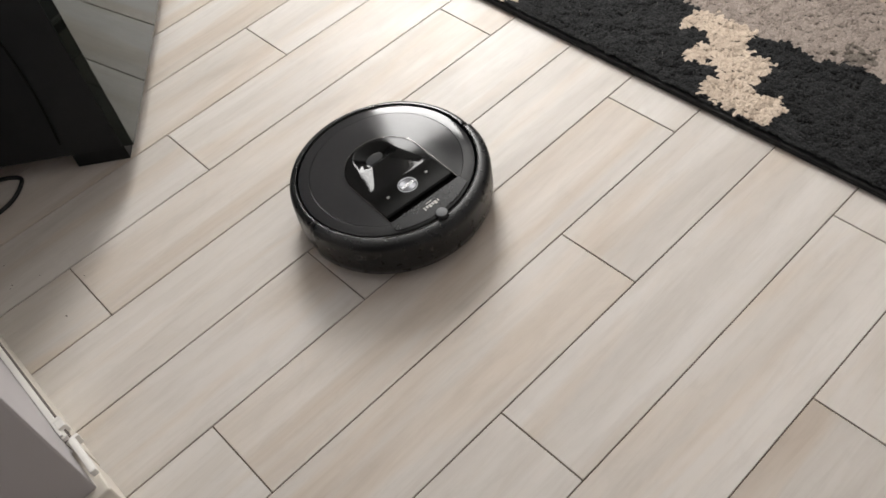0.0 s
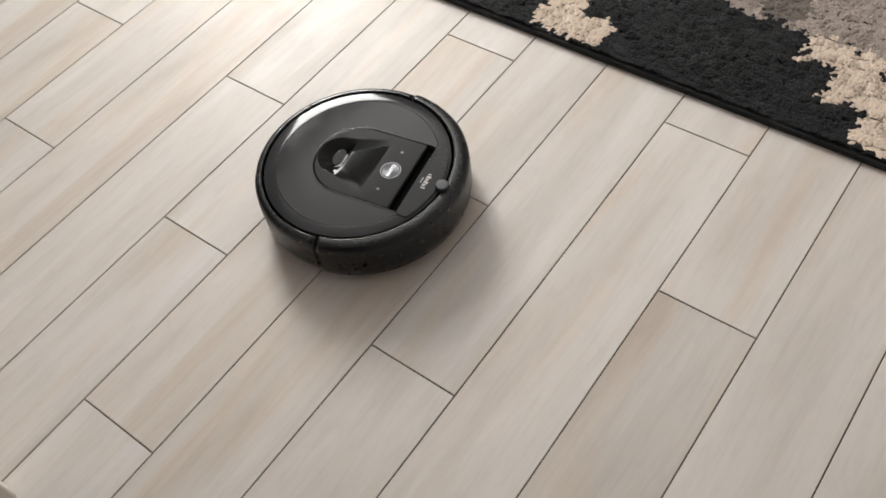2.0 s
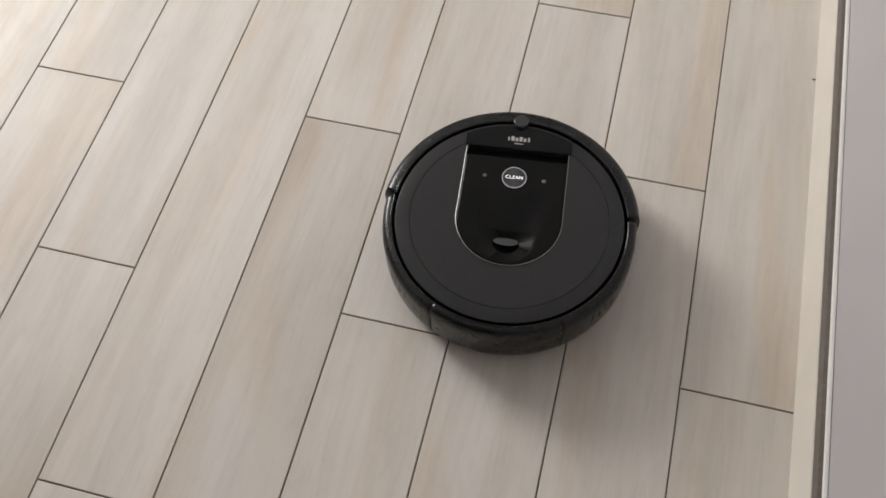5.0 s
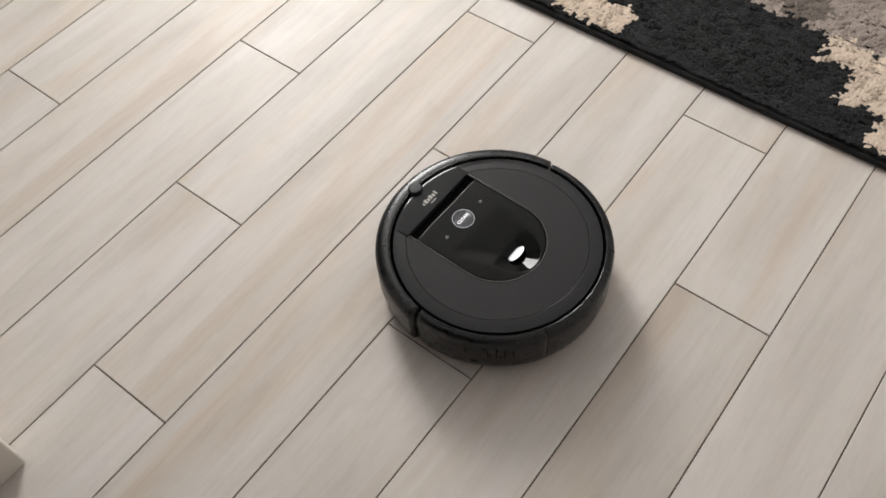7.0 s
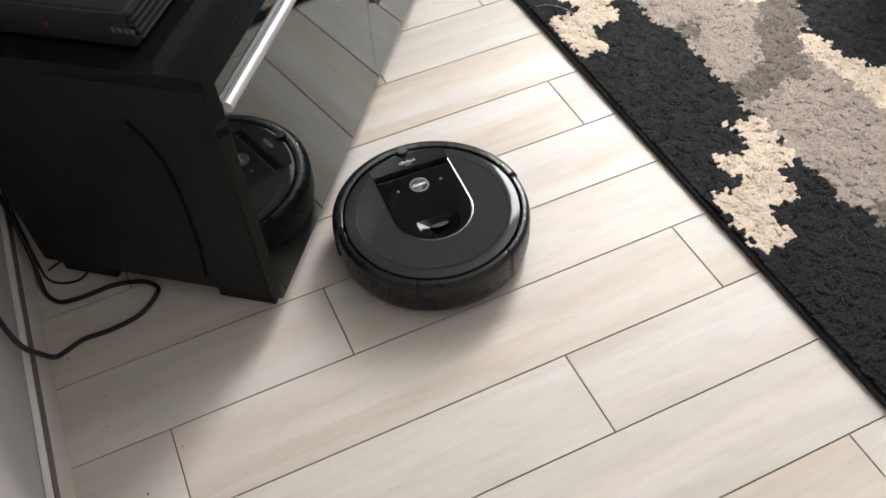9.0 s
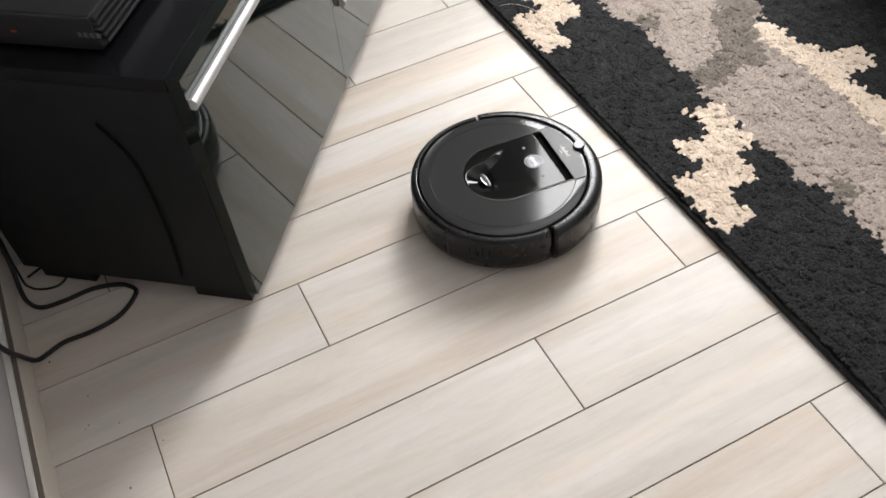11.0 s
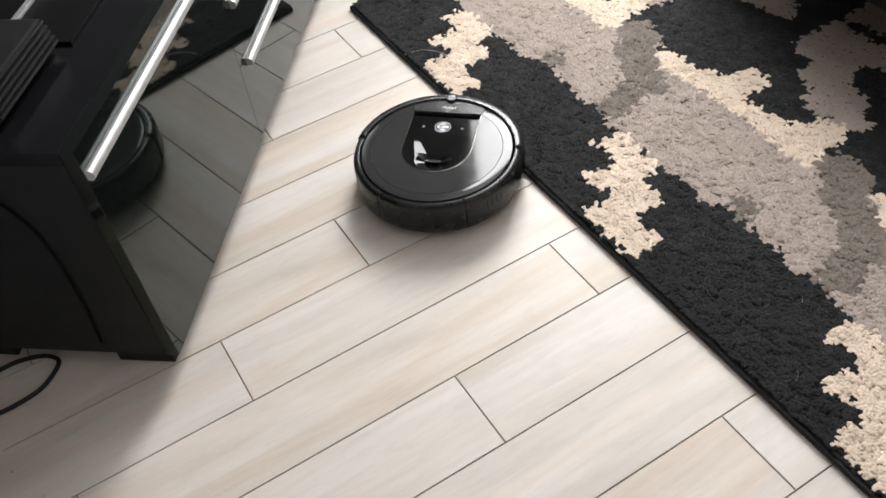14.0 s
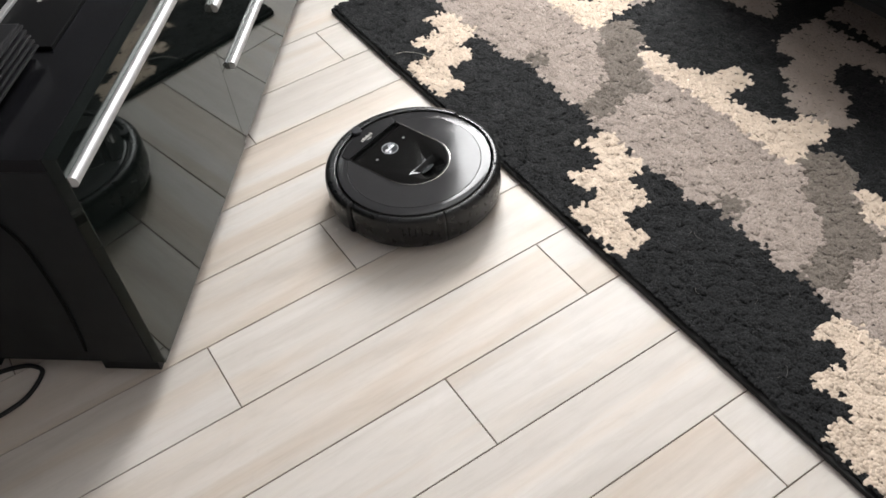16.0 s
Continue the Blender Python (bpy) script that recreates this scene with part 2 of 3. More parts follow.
round_grain.direction_type, round_grain.axis = "RADIAL", "Z"
M_BUTTON.node_tree.links.new(round_grain.outputs[0], spun.inputs["Tangent"])
M_LED = material("white button light", (0.9, 0.9, 0.9), 0.4, emit=(1, 1, 1, 0.9))
M_PRINT = material("grey print", (0.42, 0.40, 0.37), 0.5)
M_DIMPRINT = material("dim grey print", (0.09, 0.087, 0.083), 0.5)
M_SMOKE = material("smoked lens", (0.05, 0.052, 0.055), 0.08, ior=1.5)
M_CABLE = material("black rubber cable", (0.008, 0.008, 0.008), 0.6, grain=0.2)
M_CABLE_DULL = material("dull black cable", (0.005, 0.005, 0.005), 0.9, ior=1.2)
M_BACKING = material("rug backing", (0.012, 0.012, 0.012), 0.95, grain=0.3, scale=400)
M_PILE = [island_material("black pile", (0.0066, 0.0070, 0.0074), (0.0098, 0.0102, 0.0106)), island_material("cream pile", (0.60, 0.487, 0.382), (0.665, 0.552, 0.442)),
          island_material("grey pile", (0.315, 0.262, 0.226), (0.355, 0.298, 0.258)), island_material("dark grey pile", (0.145, 0.122, 0.102), (0.178, 0.151, 0.127))]
M_TVBLACK = material("dull black screen", (0.004, 0.004, 0.0045), 0.6, ior=1.2)
M_GLASS = glass_material()
M_LINT = material("grey lint", (0.22, 0.21, 0.19), 0.8)
M_HAIR = material("pale thread", (0.5, 0.47, 0.42), 0.7)

# ---- the room ----
W, STEP = 0.1525, 0.305
X_WEST, X_EAST, Y_SOUTH, Y_NORTH, Y_HALL, X_END, H = -2.1, 1.374, -0.775, 3.0, -2.6, 0.025, 2.55


def structure(name, bm, mat, label, parent=None):
    return tagged(part(name, bm, mat, parent), label, kind="structure")


def build_room():
    T = 0.12
    floor = structure("floor", one_box((X_WEST - T, Y_HALL - T, -0.06), (X_EAST + T, Y_NORTH + T, -0.0022)), M_GROUT, "pale wood-look porcelain plank floor with dark thin joints")
    structure("ceiling", one_box((X_WEST - T, Y_HALL - T, H), (X_EAST + T, Y_NORTH + T, H + 0.1)), M_CEIL, "plain white ceiling")
    structure("wall_east", one_box((X_EAST, Y_HALL, -0.002), (X_EAST + T, Y_NORTH, H)), M_WALL, "pale grey painted wall with a light skirting")
    structure("wall_north", one_box((X_WEST, Y_NORTH, -0.002), (X_EAST, Y_NORTH + T, H)), M_DARKWALL, "plain wall out of view, darkened to cut bounce light")
    structure("wall_hall", one_box((X_END, Y_HALL - T, -0.002), (X_EAST, Y_HALL, H)), M_DARKWALL, "plain wall out of view closing the passage, darkened to cut bounce light")
    structure("wall_south", one_box((X_WEST - T, Y_HALL, -0.002), (X_END, Y_SOUTH, H), 0.004), M_WALL, "pale grey painted wall with an open trim channel at its foot")
    # west wall with the window's opening
    y0, y1, z0, z1 = WIN
    bm = bmesh.new()
    box(bm, (X_WEST - T, Y_SOUTH, -0.002), (X_WEST, y0, H))
    box(bm, (X_WEST - T, y1, -0.002), (X_WEST, Y_NORTH, H))
    box(bm, (X_WEST - T, y0, -0.002), (X_WEST, y1, z0))
    box(bm, (X_WEST - T, y0, z1), (X_WEST, y1, H))
    structure("wall_west", bm, M_WALL, "pale grey painted wall with a wide window")
    win = structure("window_1", one_box((X_WEST - 0.02, y0 - 0.03, z0 - 0.035), (X_WEST + 0.05, y1 + 0.03, z0 - 0.005), 0.004), M_WHITE, "wide white-framed window letting in daylight")
    bm = bmesh.new()
    f = 0.05
    for lo, hi in (((y0, z0), (y1, z0 + f)), ((y0, z1 - f), (y1, z1)), ((y0, z0 + f), (y0 + f, z1 - f)), ((y1 - f, z0 + f), (y1, z1 - f)), (((y0 + y1) / 2 - f / 2, z0 + f), ((y0 + y1) / 2 + f / 2, z1 - f))):
        box(bm, (X_WEST - 0.08, lo[0], lo[1]), (X_WEST - 0.03, hi[0], hi[1]))
    part("window_frame", bm, M_WHITE, win)
    for a, c in ((y0 + f, (y0 + y1) / 2 - f / 2), ((y0 + y1) / 2 + f / 2, y1 - f)):
        p = part("pane", one_box((X_WEST - 0.058, a, z0 + f), (X_WEST - 0.052, c, z1 - f)), M_GLASS, win)
        p.visible_shadow = False

    # light skirting, a strip painted dark for the gap's shade and white bead along the walls' feet
    def skirting(name, lo, hi, axis, side, za=0.070, zb=0.091, zc=0.101, bead=0.009):
        """axis: the wall's run (0: x, 1: y); side: the way it faces across."""
        def strip(d0, d1, z0, z1, bevel):
            if axis == 1:
                xs = sorted((side[0] + side[1] * d0, side[0] + side[1] * d1))
                return one_box((xs[0], lo, z0), (xs[1], hi, z1), bevel)
            ys = sorted((side[0] + side[1] * d0, side[0] + side[1] * d1))
            return one_box((lo, ys[0], z0), (hi, ys[1], z1), bevel)
        base = structure(name, strip(0.0005, 0.012, 0.0, za, 0.0010), M_SKIRT, "cream tile skirting, the gap above it a strip painted shade-dark")
        part("gap", strip(0.0005, 0.0105, za, zb, 0), M_GAP_SHADE_CRUMB, base, "flush strip whose dark colour stands in for the gap's shade")
        part("bead", strip(0.0005, bead, zb, zc, 0.0015), M_WHITE, base, "chipped white bead")

    skirting("baseboard_east", Y_HALL, Y_NORTH, 1, (X_EAST, -1), 0.082, 0.101, 0.106, 0.006)
    skirting("baseboard_south", X_WEST, -0.075, 0, (Y_SOUTH, 1))
    skirting("baseboard_end", Y_HALL, Y_SOUTH - 0.06, 1, (X_END, 1))
    skirting("baseboard_north", X_WEST, X_EAST, 0, (Y_NORTH, -1))
    # the rounded end block where the partition turns, with a broken clip in the channel
    trim = structure("trim", one_box((-0.05, Y_SOUTH - 0.058, 0.0), (0.041, Y_SOUTH + 0.013, 0.098), 0.006, 3), M_SKIRT, "worn beige corner block of the wall trim")
    bm = bmesh.new()
    box(bm, (-0.11, Y_SOUTH + 0.001, 0.070), (-0.104, Y_SOUTH + 0.016, 0.105), 0.001)
    box(bm, (-0.078, Y_SOUTH + 0.001, 0.070), (-0.072, Y_SOUTH + 0.020, 0.09), 0.001)
    box(bm, (-0.104, Y_SOUTH + 0.001, 0.070), (-0.078, Y_SOUTH + 0.005, 0.105), 0.001)
    box(bm, (-0.104, Y_SOUTH + 0.005, 0.096), (-0.09, Y_SOUTH + 0.016, 0.105), 0.001)
    part("clip", bm, M_WHITE, trim, "broken white plastic clip")
    bm = one_box((-0.06, Y_SOUTH + 0.006, 0.098), (0.026, Y_SOUTH + 0.016, 0.112), 0.004)
    for v in bm.verts:
        v.co.z += (v.co.x + 0.06) * 0.25
    part("torn_bead", bm, M_WHITE, trim, "torn white bead end")
    return floor


# ---- the rug ----
RUG = (-1.425, 1.062, 0.385, 1.985)
PERIOD = 0.602
# one repeat of the woven camouflage, in metres on the floor plan
CREAM_LOW = [(-0.615, 0.60), (-0.58, 0.605), (-0.54, 0.595), (-0.50, 0.607), (-0.475, 0.583), (-0.478, 0.555), (-0.445, 0.54), (-0.41, 0.545), (-0.40, 0.53), (-0.405, 0.495), (-0.398, 0.46), (-0.37, 0.46), (-0.345, 0.473), (-0.325, 0.45), (-0.33, 0.42), (-0.32, 0.397), (-0.35, 0.392), (-0.40, 0.392), (-0.46, 0.394), (-0.48, 0.405), (-0.47, 0.44), (-0.477, 0.467), (-0.50, 0.474), (-0.54, 0.45), (-0.555, 0.467), (-0.545, 0.51), (-0.55, 0.54), (-0.585, 0.542), (-0.615, 0.53)]
CREAM_HIGH = [(-0.785, 0.845), (-0.775, 0.875), (-0.73, 0.88), (-0.685, 0.866), (-0.65, 0.89), (-0.62, 0.90), (-0.615, 0.936), (-0.60, 0.97), (-0.555, 0.965), (-0.53, 0.947), (-0.545, 0.90), (-0.53, 0.874), (-0.48, 0.877), (-0.445, 0.89), (-0.415, 0.90), (-0.40, 0.95), (-0.355, 0.97), (-0.325, 0.94), (-0.326, 0.886), (-0.31, 0.857), (-0.316, 0.82), (-0.36, 0.811), (-0.395, 0.818), (-0.46, 0.818), (-0.495, 0.83), (-0.55, 0.822), (-0.62, 0.826), (-0.69, 0.814), (-0.73, 0.811)]
GREY_BAND = [(-0.625, 0.60), (-0.50, 0.60), (-0.46, 0.59), (-0.435, 0.61), (-0.40, 0.605), (-0.36, 0.595), (-0.29, 0.63), (-0.25, 0.61), (-0.20, 0.615), (-0.14, 0.60), (-0.09, 0.614), (-0.05, 0.60), (-0.022, 0.60), (-0.022, 0.83), (-0.18, 0.85), (-0.21, 0.87), (-0.32, 0.85), (-0.625, 0.85)]
DARK_GREY = [(-0.325, 0.835), (-0.31, 0.875), (-0.285, 0.912), (-0.205, 0.89), (-0.195, 0.85), (-0.16, 0.826), (-0.117, 0.803), (-0.075, 0.79), (-0.05, 0.76), (-0.075, 0.71), (-0.045, 0.665), (-0.041, 0.63), (-0.075, 0.612), (-0.115, 0.612), (-0.125, 0.67), (-0.14, 0.71), (-0.18, 0.745), (-0.215, 0.765), (-0.255, 0.775), (-0.265, 0.81)]
DARK_SPOT = [(-0.335, 0.635), (-0.32, 0.667), (-0.285, 0.673), (-0.265, 0.645), (-0.295, 0.615)]
GREY_FAR = [(-0.62, 1.11), (-0.618, 1.16), (-0.625, 1.22), (-0.61, 1.257), (-0.555, 1.237), (-0.44, 1.247), (-0.30, 1.25), (-0.12, 1.225), (-0.085, 1.18), (-0.12, 1.15), (-0.25, 1.14), (-0.37, 1.165), (-0.445, 1.17), (-0.47, 1.13), (-0.44, 1.085), (-0.385, 1.065), (-0.365, 1.03), (-0.315, 1.01), (-0.33, 0.965), (-0.43, 0.952), (-0.46, 0.96), (-0.475, 1.0), (-0.53, 1.025), (-0.545, 1.08), (-0.585, 1.082)]


def inside(outline, x, y):
    """Which points lie in a closed outline, at any repeat along x."""
    hit = np.zeros(x.shape, bool)
    for k in range(-3, 4):
        px, odd = x + k * PERIOD, np.zeros(x.shape, bool)
        for (ax, ay), (bx, by) in zip(outline, outline[1:] + outline[:1]):
            if ay != by:
                odd ^= ((ay > y) != (by > y)) & (px < ax + (y - ay) * (bx - ax) / (by - ay))
        hit |= odd
    return hit


def rug_colour(x, y):
    """0 black, 1 cream, 2 grey, 3 dark grey: a woven camouflage repeat along x, mirrored about the rug's middle."""
    mid = (RUG[2] + RUG[3]) / 2 + 0.07
    y = np.where(y > mid, 2 * mid - y, y)
    i, j = np.round(x / 0.009), np.round(y / 0.009)
    stray = [np.modf(np.abs(np.sin(i * p + j * q)) * 43758.5453)[0] - 0.5 for p, q in ((12.9898, 78.233), (39.346, 11.135))]
    x = i * 0.009 + stray[0] * 0.011 + 0.005 * np.sin(j * 1.7 + np.sin(i * 0.9) * 2)
    y = j * 0.009 + stray[1] * 0.011 + 0.005 * np.sin(i * 1.9 + np.sin(j * 1.1) * 2)
    c = np.zeros(x.shape, int)
    c[inside(GREY_BAND, x, y) | inside(GREY_FAR, x, y)] = 2
    c[inside(DARK_GREY, x, y) | inside(DARK_SPOT, x, y)] = 3
    c[inside(CREAM_LOW, x, y) | inside(CREAM_HIGH, x, y)] = 1
    return c


def build_rug():
    x0, x1, y0, y1 = RUG
    rug = thing("area_rug", "black shag area rug with cream and grey camouflage patches", "rug", pose(0, 0, 0))
    part("backing", one_box((x0, y0, 0.0004), (x1, y1, 0.009), 0.003), M_BACKING, rug, "thin black woven rug backing")
    for lo, hi in (((x0 - 0.002, y0 - 0.006), (x1 + 0.002, y0 + 0.006)), ((x0 - 0.002, y1 - 0.006), (x1 + 0.002, y1 + 0.006)), ((x0 - 0.006, y0 + 0.006), (x0 + 0.006, y1 - 0.006)), ((x1 - 0.006, y0 + 0.006), (x1 + 0.006, y1 - 0.006))):
        part("binding", one_box((*lo, 0.0006), (*hi, 0.0125), 0.004), M_BACKING, rug, "sewn black edge binding")
    rng = np.random.default_rng(7)
    gap = 0.0050
    gx, gy = np.meshgrid(np.arange(x0 + 0.004, x1 - 0.002, gap), np.arange(y0 + 0.004, y1 - 0.002, gap))
    gx, gy = gx.ravel(), gy.ravel()
    cx, cy = gx, gy
    gx = gx + rng.uniform(-0.0024, 0.0024, gx.size)
    gy = gy + rng.uniform(-0.0024, 0.0024, gy.size)
    col = rug_colour(gx, gy)
    def lumps(size, seed):
        r = np.random.default_rng(seed)
        nx, ny = int((x1 - x0) / size) + 4, int((y1 - y0) / size) + 4
        g = r.random((nx, ny))
        u, v = (gx - x0) / size + 1, (gy - y0) / size + 1
        i, j = u.astype(int), v.astype(int)
        u, v = u - i, v - j
        u, v = u * u * (3 - 2 * u), v * v * (3 - 2 * v)
        return g[i, j] * (1 - u) * (1 - v) + g[i + 1, j] * u * (1 - v) + g[i, j + 1] * (1 - u) * v + g[i + 1, j + 1] * u * v

    def clumps(size, seed):
        """How far each tuft lies from the crease between two bundles of yarn, 0 to 1."""
        r = np.random.default_rng(seed)
        nx, ny = int((x1 - x0) / size) + 4, int((y1 - y0) / size) + 4
        jx, jy = r.uniform(0.05, 0.95, (nx, ny)), r.uniform(0.05, 0.95, (nx, ny))
        u, v = (gx - x0) / size * 0.75 + 1.5, (gy - y0) / size + 1.5
        i, j = u.astype(int), v.astype(int)
        near, second = np.full(gx.size, 9.0), np.full(gx.size, 9.0)
        for di in (-1, 0, 1):
            for dj in (-1, 0, 1):
                d = np.hypot(i + di + jx[i + di, j + dj] - u, j + dj + jy[i + di, j + dj] - v)
                second = np.minimum(second, np.maximum(near, d))
                near = np.minimum(near, d)
        return np.clip((second - near) / 0.5, 0, 1)

    tall = 0.0030 + 0.0008 * rng.random(gx.size) + 0.0060 * np.sqrt(clumps(0.023, 3)) + 0.0042 * lumps(0.026, 8) + 0.0022 * lumps(0.05, 4)
    lean = rng.normal(0, 0.0007, (2, gx.size)) + 0.004 * np.array([lumps(0.016, 5) - 0.5, lumps(0.016, 6) - 0.5])
    wide = rng.uniform(0.0042, 0.0054, gx.size)
    turn = rng.uniform(0, 1.57, gx.size)
    names = ("black_pile", "cream_pile", "grey_pile", "dark_grey_pile")
    for k in range(4):
        s = col == k
        n = int(s.sum())
        v = np.zeros((n, 9, 3))
        for j in range(4):
            a = turn[s] + j * np.pi / 2
            v[:, j, 0] = gx[s] + np.cos(a) * wide[s]
            v[:, j, 1] = gy[s] + np.sin(a) * wide[s]
            v[:, j, 2] = 0.0095 + 0.74 * tall[s]
        v[:, 4, 0], v[:, 4, 1], v[:, 4, 2] = gx[s] + lean[0][s], gy[s] + lean[1][s], 0.0100 + tall[s]
        for j, (sx, sy) in enumerate(((-1, -1), (1, -1), (1, 1), (-1, 1))):
            v[:, 5 + j, 0], v[:, 5 + j, 1], v[:, 5 + j, 2] = cx[s] + sx * gap * 0.56, cy[s] + sy * gap * 0.56, 0.0096 + 0.76 * tall[s]
        tri = [(j, (j + 1) % 4, 4) for j in range(4)]
        base = np.arange(n)[:, None, None] * 9
        faces = (base + np.array(tri)).reshape(-1, 3).tolist() + (base + np.array([(5, 6, 7, 8)])).reshape(-1, 4).tolist()
        me = bpy.data.meshes.new("shag")
        me.from_pydata(v.reshape(-1, 3).tolist(), [], faces)
        me.materials.append(M_PILE[k])
        me.polygons.foreach_set("use_smooth", [True] * len(me.polygons))
        ob = new("shag", me)
        ob.parent = rug
        tagged(ob, names[k].replace("_", " ") + " of thick yarn tufts", kind="stuff")
    return rug


# ---- the television cabinet, set across the corner ----
CAB = pose(-0.612, -0.389, 0, 0, 0, 142.0)   # x runs along the front, y to the back, z up


def handle_bar(x0, x1, z, y0, parent):
    """An aluminium profile grip along the top of a front, with a rolled lip."""
    bm = bmesh.new()
    prof = [(y0 - 0.0004, 0.008)] + [(y0 - 0.0045 - 0.0085 * math.cos(radians(a)), 0.0092 * math.sin(radians(a))) for a in range(80, -81, -10)] + [(y0 - 0.0004, -0.008)]
    a = [bm.verts.new((x0, y, z + h)) for y, h in prof]
    c = [bm.verts.new((x1, y, z + h)) for y, h in prof]
    for j in range(len(prof)):
        k = (j + 1) % len(prof)
        bm.faces.new((a[j], a[k], c[k], c[j]))
    bm.faces.new(a)
    bm.faces.new(list(reversed(c)))
    bmesh.ops.recalc_face_normals(bm, faces=bm.faces[:])
    return part("handle", bm, M_ALU, parent, "brushed aluminium grip")


CAB_TOP = 0.502


def build_cabinet():
    """Three units on short inset feet: the body oversails them at the front and side."""
    x0, x1, y0, y1, z0 = -0.018, 1.62, -0.028, 0.415, 0.048
    HT = CAB_TOP
    cab = thing("tv_cabinet", "low black high-gloss television cabinet with aluminium grips", "cabinet", CAB)
    part("top", one_box((x0, y0 + 0.0220, HT - 0.022), (x1, y1, HT), 0.0012), M_LACQUER_TOP, cab, "glossy black cabinet top")
    for x in (x0, 0.536, 1.086, x1 - 0.018):
        part("side_panel", one_box((x, y0 + 0.0225, z0), (x + 0.018, y1, HT - 0.0225), 0.001), M_BLACKWOOD, cab)
    part("bottom_panel", one_box((x0 + 0.0185, y0 + 0.024, z0 + 0.0005), (x1 - 0.0185, y1 - 0.006, z0 + 0.018)), M_BLACKWOOD, cab)
    part("back_panel", one_box((x0 + 0.0185, y1 - 0.006, z0 + 0.0005), (x1 - 0.0185, y1 - 0.001, HT - 0.023)), M_BLACKWOOD, cab)
    for x in (0.0, 1.49):
        for y in (0.0, 0.30):
            part("foot", one_box((x, y, 0), (x + 0.1, y + 0.104, z0 - 0.0004), 0.002), M_BLACKWOOD, cab)
    # drop front, three drawers, drop front
    front = part("drop_front", one_box((x0 + 0.001, y0, z0 - 0.001), (0.5447, y0 + 0.0215, HT - 0.0004), 0.0006), M_LACQUER, cab, "black gloss drop front mirroring the floor")
    handle_bar(x0 + 0.003, 0.537, 0.460, y0, front)
    z = z0 + 0.006
    for top in (0.230, 0.361, HT - 0.0004):
        d = part("drawer_front", one_box((0.5453, y0, z), (1.0947, y0 + 0.0215, top), 0.0005), M_LACQUER, cab)
        handle_bar(0.584, 1.085, min(top, HT - 0.0235) - 0.012, y0 - 0.0001, d)
        z = top + 0.0015
    front = part("drop_front", one_box((1.0953, y0, z0 - 0.001), (x1 - 0.001, y0 + 0.0215, HT - 0.0004), 0.0006), M_LACQUER, cab)
    handle_bar(1.108, x1 - 0.012, 0.466, y0, front)


def build_console():
    """The ribbed games console on the cabinet's top."""
    con = thing("game_console", "black games console with a ribbed flank on the cabinet", "console", CAB @ pose(0.026, 0.099, CAB_TOP + 0.0002))
    part("shell", one_box((0, 0.0, 0.004), (0.19, 0.225, 0.058), 0.004), M_BLACKPLASTIC, con, "matt black console shell")
    for i in range(5):
        z = 0.018 + i * 0.0085
        part("rib", one_box((0.002, -0.014 + i * 0.0022, z), (0.188, 0.006, z + 0.0044), 0.001), M_BLACKPLASTIC, con)
    for x, y in ((0.03, 0.03), (0.17, 0.03), (0.03, 0.19), (0.17, 0.19)):
        part("rubber_foot", one_box((x - 0.008, y - 0.008, 0), (x + 0.008, y + 0.008, 0.0045)), M_GROOVE, con)
    bm = bmesh.new()
    for i in range(4):
        box(bm, (-0.0012, -0.006 + i * 0.009, 0.026), (0.0002, 0.0 + i * 0.009, 0.034))
    part("lettering", bm, M_DIMPRINT, con, "small grey mark")
    part("power_light", one_box((-0.001, 0.12, 0.026), (0.0002, 0.128, 0.029)), material("red lamp", (0.2, 0.02, 0.01), 0.4, emit=(1, 0.1, 0.05, 0.02)), con, "tiny red standby light")


def build_television():
    # unseen bezel and screen, added so the cabinet top mirrors something dark
    tv = thing("television", "large black flat television, mostly out of view, standing on the cabinet", "television", CAB @ pose(-0.03, 0.345, CAB_TOP + 0.0002))
    part("stand_base", one_box((0.262, -0.266, 0.0), (1.30, 0.06, 0.006), 0.001), M_TVBLACK, tv, "black glass stand base")
    part("trim_strip", one_box((0.28, -0.154, 0.0062), (1.28, -0.143, 0.012), 0.001), M_ALU, tv, "pale metal strip across the stand base")
    part("sticker", one_box((0.388, -0.196, 0.0061), (0.406, -0.189, 0.0064)), M_PRINT, tv, "small pale sticker")
    for x in (0.40, 1.02):
        part("stand_foot", one_box((x, 0.032, 0.0062), (x + 0.03, 0.056, 0.09), 0.003), M_TVBLACK, tv)
    part("bezel", one_box((0, 0.03, 0.0905), (1.44, 0.06, 0.90), 0.004), M_TVBLACK, tv, "thin black bezel")
    part("screen", one_box((0.012, 0.0282, 0.102), (1.428, 0.0299, 0.888)), M_TVBLACK, tv, "dark switched-off screen")


def build_table():
    """An unseen low table over the rug's far half, added so that its shade darkens the pile."""
    tb = thing("shade_table", "low dark table out of view, added to shade the rug", "table", pose(-0.40, 1.50, 0.0125))
    part("tabletop", one_box((-0.66, -0.43, 0.385), (0.68, 0.40, 0.42), 0.005), M_BLACKWOOD, tb, "dark wooden tabletop")
    part("shelf", one_box((-0.60, -0.34, 0.14), (0.60, 0.34, 0.16), 0.003), M_BLACKWOOD, tb)
    for x in (-0.62, 0.57):
        for y in (-0.36, 0.31):
            part("leg", one_box((x, y, 0), (x + 0.05, y + 0.05, 0.3845), 0.003), M_BLACKWOOD, tb)


